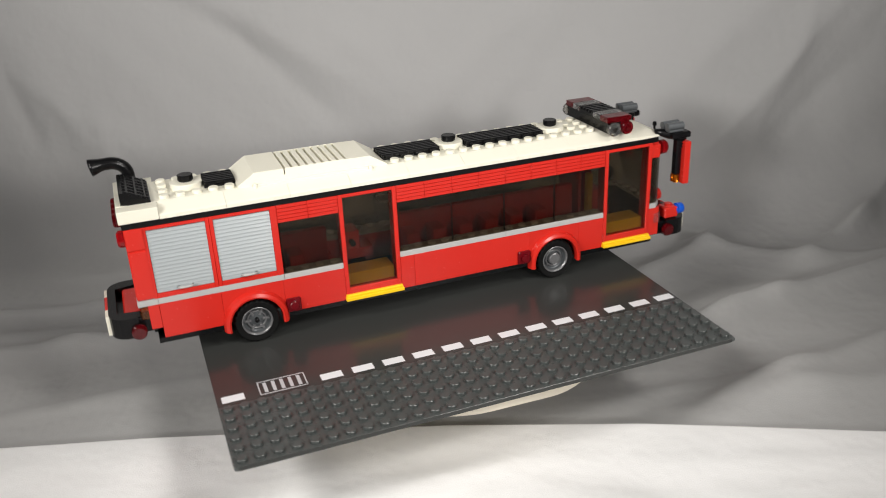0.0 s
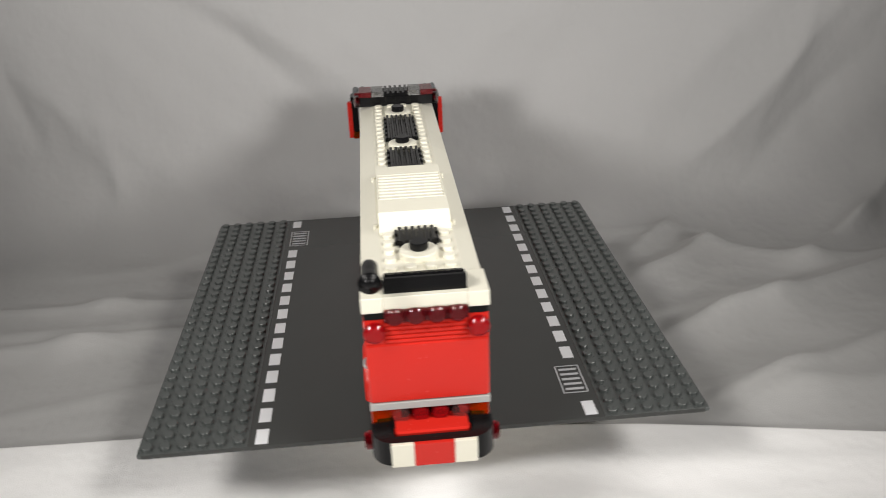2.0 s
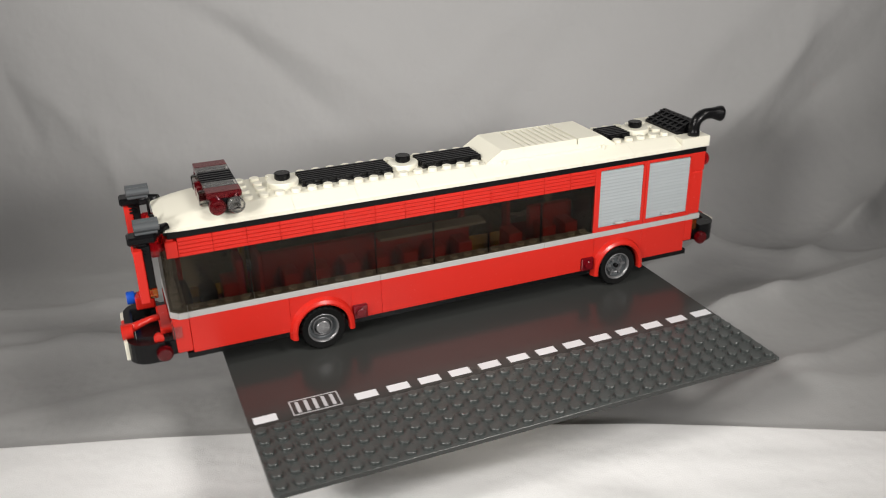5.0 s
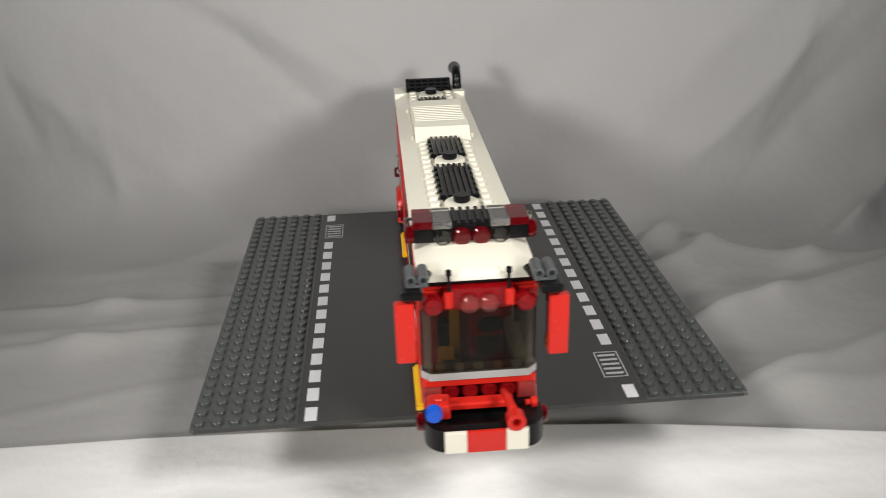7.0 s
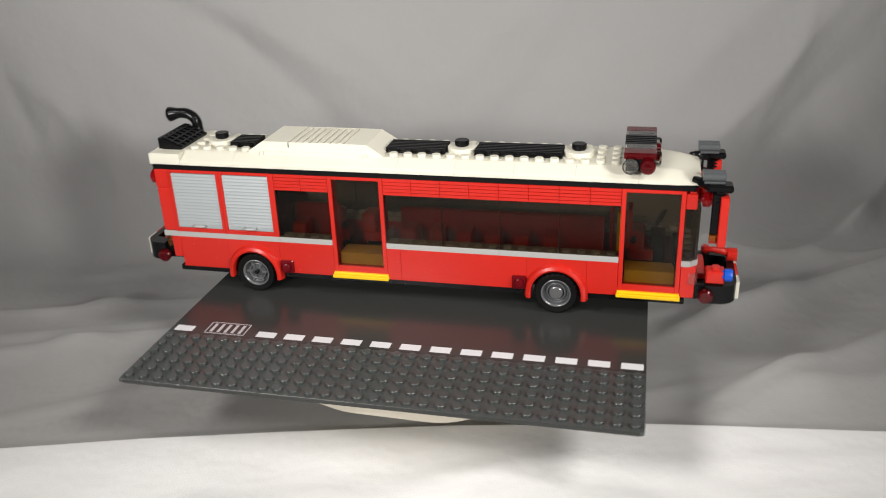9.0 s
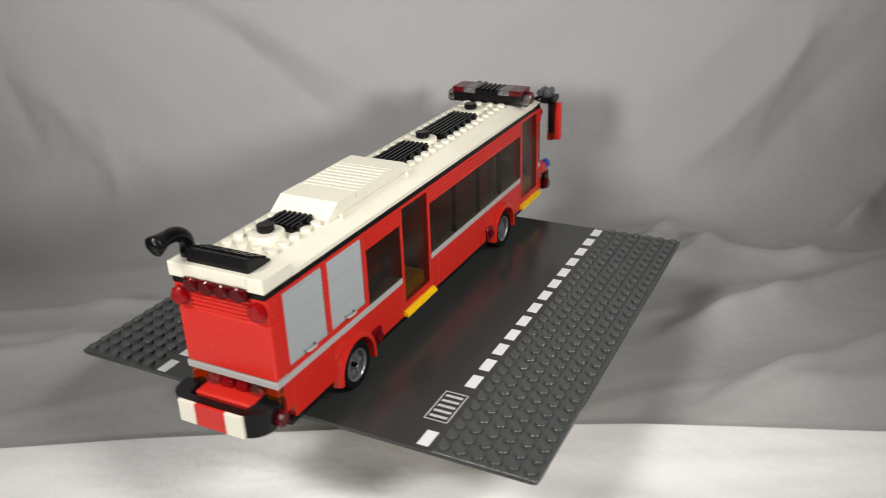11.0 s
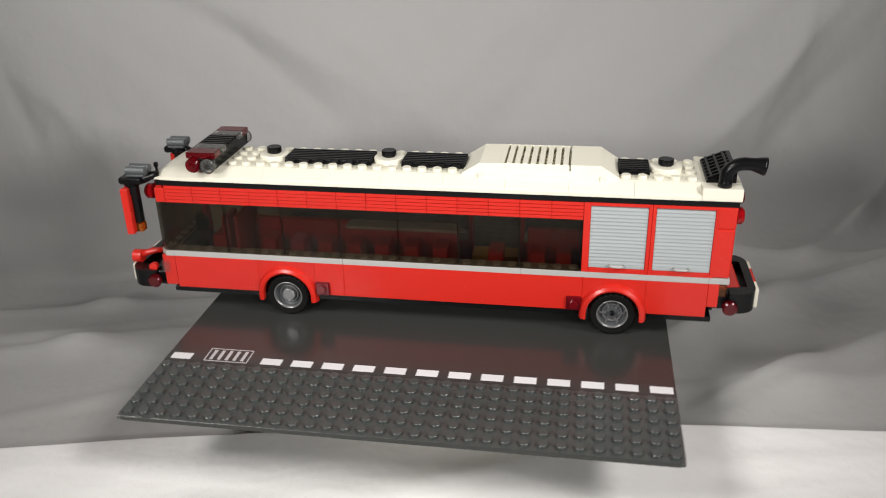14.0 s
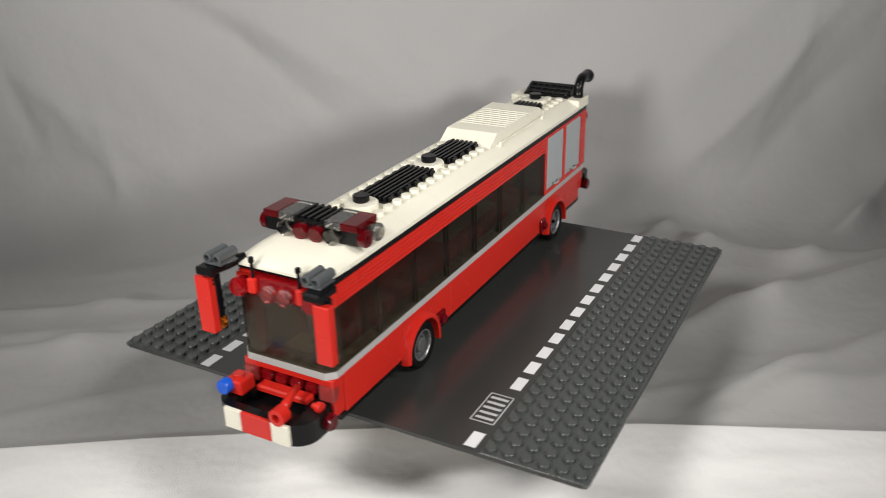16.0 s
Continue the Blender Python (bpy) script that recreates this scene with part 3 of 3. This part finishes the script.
wheel_in = turned("steering_wheel", [(4.2, 0), (5.8, 0.4), (5.8, 1.3), (4.2, 1.7)], (0, 0, 0), BLACK, bus, "x", 28, "black steering wheel")
wheel_in.matrix_basis = pose(0.131, 0.007, 0.047, 0, 28, 0)
box("partition", (-82, -80, -21, 21, Z2, Z5), BLACK, bus, "black partition wall")
box("luggage_shelf", (-16, 44, 10, 20, 52, 53.5), GREY, bus, b=0.2)

# ---- bus roof ----
box("roof_band", (-155.2, 147, -23.7, 23.7, Z6, ZR), BLACK, bus, "thin black band under the roof", b=0.15)
box("roof_plate", (-155.8, 119, -16, 16, ZR, TOP), WHITE, bus, "white roof plate", b=0.2)
for s in (1, -1):
    cuts = [-137, -105, -73, -41, -9, 23, 55, 87, 119]
    for x0, x1 in zip(cuts, cuts[1:]):
        prism("roof_slope", [(s * 16, ZR), (s * 24.3, ZR), (s * 24.4, ZR + 1.9), (s * 23.9, ZR + 2.4), (s * 16.4, TOP - 0.1), (s * 16, TOP - 0.1)], "x", x0 + 0.05, x1 - 0.05, WHITE, bus)
    box("roof_corner", (-156.2, -137.05, s * 16.05, s * 24.4, ZR, TOP), WHITE, bus, b=0.3)
box("roof_edge", (-156.2, -151, -16, 16, ZR + 1.5, TOP + 0.2), WHITE, bus, b=0.2)

# curved front of the roof
bm = bmesh.new()
rows = []
for x, w, zl, i, zt in ((119.05, 24.3, 79.2, 16.2, 83.5), (128, 24.3, 79.1, 16.4, 83.3), (134, 24.2, 78.9, 16.6, 82.7), (140, 23.9, 78.6, 17.0, 81.6), (145, 23.4, 78.3, 17.4, 80.3), (149, 22.8, 78.0, 18.2, 79.0), (150.2, 22.0, 77.6, 19, 78.0)):
    pts = [(-w, ZR), (-w, zl)] + [(-i + 2 * i * k / 8, zt + 0.35 * (1 - (k / 4 - 1) ** 2)) for k in range(9)] + [(w, zl), (w, ZR)]
    rows.append([bm.verts.new((x * 0.001, y * 0.001, z * 0.001)) for y, z in pts])
for p, q in zip(rows, rows[1:]):
    for k in range(len(p)):
        bm.faces.new([p[k], p[(k + 1) % len(p)], q[(k + 1) % len(p)], q[k]])
bm.faces.new(rows[0])
bm.faces.new(rows[-1])
nose = finish("roof_nose", bm, WHITE, bus, "white rounded roof front", smooth=True)
nose.data.set_sharp_from_angle(angle=radians(24))
box("nose_underside", (142, 148.6, -21.5, 21.5, Z6 + 1, ZR), BLACK, bus, b=0.3)

# roof studs
roof_stud = turned("stud", STUD, (0, 0, 0), WHITE, bus, n=16)
roof_stud.matrix_basis = pose(-0.133, 0.012, TOP * 0.001)
spots = [(-133, y) for y in (-12, -4, 4)]
for k in range(1, 33):
    x = -133 + 8 * k
    if not -98 < x < -18 and x < 110:
        spots += [(x, 12), (x, -12)]
for x in (99, 107):
    spots += [(x, 4), (x, -4)]
for x, y in spots:
    again(roof_stud, bus, x, y, TOP)


# black grilles between the studs
def grille(x0, x1):
    g = box("roof_grille", (x0 + 0.1, x1 - 0.1, -8, 8, TOP, TOP + 1.4), BLACK, bus, "black ribbed roof grille", b=0.2)
    n = round((x1 - x0) / 8)
    for r in range(6):
        y = -7.0 + 2.8 * r
        box("rib", (x0 + 0.3, x1 - 0.3, y - 0.75, y + 0.75, TOP + 1.4, TOP + 3.2), BLACK, g, b=0.25)
    for k in range(n):
        for s in (1, -1):
            x = x0 + (x1 - x0) * (k + 0.5) / n
            box("tooth", (x - 2.2, x + 2.2, s * 8, s * 9.3, TOP + 0.4, TOP + 2.6), BLACK, g, b=0.2)


grille(-19, 15)
grille(31, 79)
grille(-113, -97)


def roof_knob(x):
    d = turned("roof_disc", [(8.0, 0.0), (8.0, 2.6), (7.7, 3.0), (4.2, 3.1)], (x, 0, TOP), WHITE, bus, n=36, label="white round roof disc")
    turned("knob", [(3.3, 3.0), (3.3, 3.6), (3.95, 3.7), (3.95, 6.2), (3.6, 6.5)], (x, 0, TOP), BLACK, d, n=28, label="black round knob")


for x in (-121, 23, 87):
    roof_knob(x)

# white hood with cross grooves
hood = prism("hood", [(-97.5, TOP), (-97.5, TOP + 0.8), (-88.5, TOP + 6.7), (-73.5, TOP + 6.7), (-73.5, TOP + 3.4), (-40, TOP + 3.4), (-40, TOP + 6.6), (-27.5, TOP + 6.4), (-18.5, TOP + 0.8), (-18.5, TOP)], "y", -15.8, 15.8, WHITE, bus, "white sloped roof hood with cross grooves")
for k in range(8):
    x = -72.2 + 4.05 * k
    box("hood_rib", (x, x + 2.7, -15.0, 15.0, TOP + 3.2, TOP + 6.65), WHITE, hood, b=0.25)
for y in (-5.2, 0.0, 5.2):
    box("groove_bar", (-72.6, -40.4, y - 0.7, y + 0.7, TOP + 3.2, TOP + 4.2), WHITE, hood, b=0.15)
for s in (1, -1):
    box("hood_side", (-72.8, -40, s * 15.05, s * 15.75, TOP + 3.2, TOP + 6.6), WHITE, hood, b=0.15)
    box("hood_rail", (-88, -29, s * 15.8, s * 17.3, TOP - 1.0, TOP + 0.9), WHITE, hood, b=0.3)
    for x in (-89, -28):
        turned("rail_end", [(1.1, -1.0), (1.1, 1.2), (0.8, 1.5)], (x, s * 17.4, TOP), WHITE, hood, n=12)

# black slanting vent and exhaust pipe at the rear
vent = prism("rear_vent", [(-139.5, TOP), (-139.5, TOP + 1.2), (-152.2, TOP + 6.6), (-153.6, TOP + 6.6), (-153.6, TOP + 0.3), (-150, TOP)], "y", -16, 15.5, BLACK, bus, "black slanting grille vent")
tilt = math.degrees(math.atan2(5.4, 12.7))
for k in range(7):
    bm = add_box(bmesh.new(), -6.2, 6.4, -0.7, 0.7, -0.6, 0.7, 0.2)
    r = finish("vent_rib", bm, BLACK, vent)
    r.matrix_basis = pose(-0.1459, (-14 + 4.6 * k) * 0.001, (TOP + 4.05) * 0.001, 0, tilt, 0)
for k in range(3):
    bm = add_box(bmesh.new(), -0.6, 0.6, -15.5, 15, -0.2, 0.8, 0.2)
    r = finish("vent_bar", bm, BLACK, vent)
    r.matrix_basis = pose((-142.0 - 4.0 * k) * 0.001, 0, (TOP + 2.4 + 1.7 * k) * 0.001, 0, tilt, 0)
pipe = [(-147.6, 20, TOP - 0.2, 3.4), (-147.6, 20, TOP + 2.4, 3.4), (-147.6, 20, TOP + 2.8, 3.2), (-147.6, 20, TOP + 5, 3.2)]
for k in range(1, 8):
    a = radians(12 * k)
    pipe.append((-147.6 - 8.5 * (1 - math.cos(a)), 20, TOP + 5 + 6.8 * math.sin(a), 3.2))
pipe += [(-158.6, 20, TOP + 11.7, 3.1), (-161.0, 20, TOP + 11.4, 3.5), (-163.6, 20, TOP + 11.0, 4.2), (-165.2, 20, TOP + 10.7, 4.5), (-165.4, 20, TOP + 10.7, 3.6), (-161.6, 20, TOP + 11.4, 2.6)]
tube("exhaust_pipe", pipe, BLACK, bus, "glossy black bent exhaust pipe with a flared end", 24)

# ---- light bar ----
bar = box("light_bar", (112, 126, -24, 24, TOP, TOP + 6.4), BLACK, bus, "roof light bar with dark red and clear lenses", b=0.3)
for s in (1, -1):
    box("lens_cover", (111, 127, s * 16.05, s * 24.2, TOP + 6.4, TOP + 9.7), LAMP_DARK, bar, "dark red lens cover", b=0.3)
    box("lens_cover", (111, 127, s * 8.05, s * 15.95, TOP + 6.4, TOP + 9.7), CLEARP, bar, "clear lens cover", b=0.3)
    for x, m, lab in ((123, LAMP_DARK, "dark red round lens"), (114.5, LENS, "clear round lens")):
        e = turned("end_lens", [(3.9, s * 24), (3.9, s * 26.6), (3.3, s * 27.4)], (x, 0, TOP + 3.2), m, bar, "y", 26, lab)
        turned("ring", [(1.5, s * 27.3), (1.5, s * 27.8), (1.0, s * 27.9)], (x, 0, TOP + 3.2), m, e, "y", 16)
        if m is LENS:
            turned("bezel", [(4.05, s * 26.2), (4.05, s * 27.0), (3.5, s * 27.6), (2.9, s * 27.5)], (x, 0, TOP + 3.2), CLEARP, e, "y", 26, "clear raised ring")
    turned("front_lens", [(3.9, 126), (3.9, 128.8), (3.2, 129.7)], (0, s * 12, TOP + 3.6), LENS, bar, "x", 26, "clear round lens")
    turned("front_lens", [(3.8, 126), (3.8, 128.6), (3.1, 129.3)], (0, s * 4, TOP + 3.0), LAMP_DARK, bar, "x", 26, "dark red round lens")
box("bar_top", (111.3, 126.7, -8, 8, TOP + 6.4, TOP + 8.4), BLACK, bar, b=0.2)
for k in range(5):
    y = -6.6 + 3.3 * k
    box("bar_rib", (111, 127, y - 0.85, y + 0.85, TOP + 8.4, TOP + 9.8), BLACK, bar, b=0.25)

# ---- bus front ----
outer = [(143.1, -23.8), (147.2, -23.8), (150.9, -20.2), (150.9, 20.2), (147.2, 23.8), (143.1, 23.8)]
inner = [(143.1, 22.5), (146.7, 22.5), (149.6, 19.6), (149.6, -19.6), (146.7, -22.5), (143.1, -22.5)]
ws = prism("windscreen", outer + inner, "z", Z4, Z5, SMOKE, bus, "wrap-round smoke-tinted windscreen")
box("screen_sill", (144, 149.4, -19, 19, Z4 + 0.05, Z4 + 0.8), CLEARP, ws, b=0.1)
for k in range(5):
    again(sill_stud, ws, 147, -16 + 8 * k, Z4)
for s in (1, -1):
    box("brow_block", (143.1, 148.6, s * 13, s * 24, Z5, Z6 - 1.5), RED, bus, b=0.3)
    box("brow_clip", (144.5, 148, s * 14, s * 23, Z6 - 1.5, Z6), RED, bus, b=0.4)
brow = box("brow", (146, 151.2, -14, 14, Z5 + 0.3, Z6 + 0.5), LAMP_RED, bus, "clear red visor over the windscreen", b=0.5)
for s in (1, -1):
    turned("brow_lens", [(3.7, 151.2), (3.7, 153.4), (2.9, 154.3)], (0, s * 3.9, Z5 + 3.4), lens_plastic("pale_red_lens", (0.9, 0.42, 0.4)) if s > 0 else bpy.data.materials["pale_red_lens"], brow, "x", 26, "pale red round lens")
    box("brow_arm", (150, 153.5, s * 10.4, s * 14.4, Z5 + 2, Z5 + 9.2), RED, brow, b=0.8)
    turned("corner_lamp", [(2.0, 147), (2.0, 151), (4.3, 151.4), (4.3, 154.4), (3.4, 155.6)], (0, s * 18.6, Z5 + 4.4), LAMP_RED, bus, "x", 26, "clear red round lamp")
    turned("antenna_pin", [(0.7, 66), (0.7, 80.2), (1.25, 80.5), (1.25, 82.4), (0.8, 82.8)], (151.6, s * 11.9, 0), BLACK, bus, n=12, label="thin black pin")


def mirror(s):
    m = tube("mirror", [(146, s * 20, 78.8, 2.2), (150, s * 22, 78.8, 2.4), (153, s * 24.5, 78.2, 3.0), (157, s * 27, 77.6, 3.2), (162, s * 29, 77.2, 2.6)], BLACK, bus, "red wing mirror on a black arm", 14)
    box("arm_block", (152, 164.5, s * 22.5, s * 31.2, 76.2, 80.0), BLACK, m, b=0.9)
    box("clip", (150.5, 160.5, s * 20.4, s * 29.0, 80.0, 81.3), STEEL, m, "dark grey clip", b=0.4)
    for y in (22.2, 27.0):
        turned("barrel", [(1.4, 149.6), (2.2, 149.8), (2.2, 160.6), (1.3, 160.8), (1.3, 158.8)], (0, s * y, 83.2), STEEL, m, "x", 18, "dark grey open tube")
    for k in range(4):
        turned("hinge_ring", [(2.3, 0), (2.9, 0.3), (2.9, 1.0), (2.3, 1.3)], (158.4, s * 28.2, 70.4 + 1.7 * k), BLACK, m, n=18)
    box("mirror_back", (155.2, 158.8, s * 26.2, s * 30.6, 54, 75.4), BLACK, m, b=0.4)
    box("mirror_plate", (158.8, 162.9, s * 26.2, s * 33.8, 48.6, 74.6), RED, m, "red mirror plate", b=0.4)
    box("amber_lens", (155.0, 158.8, s * 25.8, s * 30.6, 49, 53.9), LAMP_ORANGE, m, "clear orange lens", b=0.4)


mirror(1)
mirror(-1)

box("front_plate", (143.1, 150.9, -23.2, 23.2, 29.1, Z3), RED, bus, b=0.3)
box("front_backing", (140, 147.5, -16, 16, Z1, 29.1), BLACK, bus, b=0.2)
for y in (-12, -4, 4, 12):
    turned("front_lens", [(3.4, 147), (3.4, 150.2), (2.7, 151.2)], (0, y, 25.6), LAMP_RED, bus, "x", 22, "clear red round lens")
for s in (1, -1):
    box("headlight", (146.5, 151.6, s * 16.4, s * 23.8, 21.6, 28.9), lens_plastic("pink_clear", (0.85, 0.6, 0.58)) if s > 0 else bpy.data.materials["pink_clear"], bus, "clear square headlight", b=0.6)


def bumper(d, x, z0, z1, back, up):
    """The rounded black bumper, d is the way it faces; x its face."""
    o = []
    for cy, a0 in ((-15, -90), (15, 0)):
        for k in range(7):
            a = radians(a0 + 15 * k)
            o.append((d * (x - 9.5 + 9.5 * math.cos(a)), cy + 9.3 * math.sin(a)))
    o = [(d * back, -24.3)] + o + [(d * back, 24.3)]
    i = [(d * back, 17), (d * (x - 4), 15), (d * (x - 4), -15), (d * back, -17)]
    b = prism("bumper", o + i, "z", z0, z1, BLACK, bus, "rounded black bumper with white and red tiles")
    for y0, y1, m, lab in ((-16.8, -7.9, WHITE, "white tile"), (-7.8, 7.8, RED, "red tile"), (7.9, 16.8, WHITE, "white tile")):
        box("tile", (d * (x - 0.6), d * (x + 1.5), y0, y1, z0 + 0.2, z1 - 0.2), m, b, lab, b=0.25)
    for s in (1, -1):
        turned("side_lens", [(2.0, s * 20), (2.0, s * 24), (3.8, s * 24.3), (3.8, s * 26.4), (3.0, s * 27.2)], (d * (back + 0.5), 0, z0 + up), LAMP_DARK, b, "y", 22, "dark red round lens")
        box("bracket", (d * (back - 10), d * (back + 3), s * 13, s * 22, z0 + 1, z1 - 1), BLACK, b, b=0.4)
    return b


fb = bumper(1, 172.4, 12.0, 22.2, 156, 4.6)
box("push_bar", (150.5, 156.5, -13.5, 13.5, 20.4, 23.8), RED, bus, "red bar behind the front bumper", b=0.8)
box("bumper_deck", (148, 168, -16, 16, 15.5, 17.5), BLACK, bus, b=0.3)
hose = box("pump_block", (156, 165.5, -22.5, -13.5, 22.6, 29.4), RED, bus, "red pump block with a blue cap", b=0.7)
turned("cap", [(2.4, 165.5), (2.4, 166.4), (3.35, 166.6), (3.35, 170.0), (3.0, 170.6)], (-1.2, -20.4, 27.4), BLUE, hose, "x", 26, "bright blue round cap")
turned("block_stud", STUD, (161, -18, 29.4), RED, hose, n=14)
tap = tube("tap", [(156, 9.0, 28.6, 1.6), (161, 10.0, 28.4, 1.6), (166, 11, 27.4, 1.9), (170, 11.6, 26.2, 2.4)], RED, bus, "red tap with a round mouth", 14)
turned("mouth", [(2.2, 168.8), (3.8, 169.1), (3.8, 174.2), (2.0, 174.4), (1.8, 171)], (0, 11.8, 25.2), RED, tap, "x", 24)
turned("lever", [(1.3, 18.2), (1.3, 20.2), (2.4, 20.4), (2.4, 22.6)], (158, 0, 23.6), RED, tap, "y", 16)

# ---- bus rear ----
box("back_panel", (-154.8, -145.1, -24, 24, Z4 + 0.02, 62.6), RED, bus, "plain red rear panel", b=0.9)
for s in (1, -1):
    box("back_corner", (-154.8, -145.1, s * 16.05, s * 24, 62.65, Z6), RED, bus, b=0.4)
    turned("rear_lamp", [(2.4, -154.2), (4.2, -154.9), (4.2, -157.2), (3.3, -158.2)], (0, s * 20.0, 68.6), LAMP_RED, bus, "x", 28, "clear red round lamp")
bm = add_box(bmesh.new(), -154, -145.1, -16, 16, 62.65, Z6, 0.1)
for k in range(5):
    add_box(bm, -154.8, -153.8, -15.9, 15.9, 62.8 + 1.93 * k, 64.2 + 1.93 * k, 0.3)
finish("back_louvre", bm, RED, bus, "grooved red brick")
for y in (-12, -4, 4, 12):
    cover = box("rear_top_lamp", (-157.4, -154.5, y - 3.95, y + 3.95, 73.2, 78.2), LAMP_DARK, bus, "dark red clear square lamp", b=0.3)
    turned("lens", [(3.5, -157), (3.5, -158), (2.8, -158.7)], (0, y, 75.6), LAMP_DARK, cover, "x", 22)
box("rear_backing", (-149.5, -140, -16, 16, Z1, Z3), BLACK, bus, b=0.2)
for y, m, lab in ((-12, "pale_red_lens", "pale red round lens"), (-4, "clear_red_plastic", "clear red round lens"), (4, "clear_red_plastic", "clear red round lens"), (12, "pale_red_lens", "pale red round lens")):
    turned("tail_lens", [(3.5, -149.5), (3.5, -154), (2.8, -155)], (0, y, 28.4), bpy.data.materials[m], bus, "x", 22, lab)
for s in (1, -1):
    box("indicator", (-154.2, -146, s * 16.3, s * 23.7, 25.0, Z3 - 0.1), LAMP_ORANGE, bus, "clear orange indicator", b=0.5)
box("rear_bar", (-162.5, -150, -15.2, 15.2, 22.4, 26.6), RED, bus, "red bar behind the rear bumper", b=0.8)
bumper(-1, 169.8, 16.4, 27.4, 156, 3.4)
box("rear_deck", (-167, -148, -17.5, 17.5, 18, 23.0), BLACK, bus, b=0.3)

# studs of the road plate: the outer rows one by one, the row along the road in one piece
plate_stud = turned("stud", STUD, (0, 0, 0), DARK, plate, n=14)
plate_stud.matrix_basis = pose(-0.124, 0.124, 0.00012)
joined = bmesh.new()
for s in (1, -1):
    for r in range(6):
        for k in range(32):
            x, y = -124 + 8 * k, s * (124 - 8 * r)
            if r == 5:
                spin_profile(joined, STUD, (x, y, 0.12), "z", 14)
            elif (x, y) != (-124, 124):
                again(plate_stud, plate, x, y, 0.12)
tagged(finish("inner_studs", joined, DARK, plate), kind="stuff")


# ---- motion ----
def motions():
    for t_ob, seat_pose in ((plate, SEAT), (bus, SEAT), (turntable, Matrix())):
        walk(t_ob, [(t, pose(0, 0, DECK + 0.001 * up, tx, ty, 0) @ pose(0, 0, 0, 0, 0, a) @ seat_pose) for t, a, tx, ty, up in SPIN])


motions()
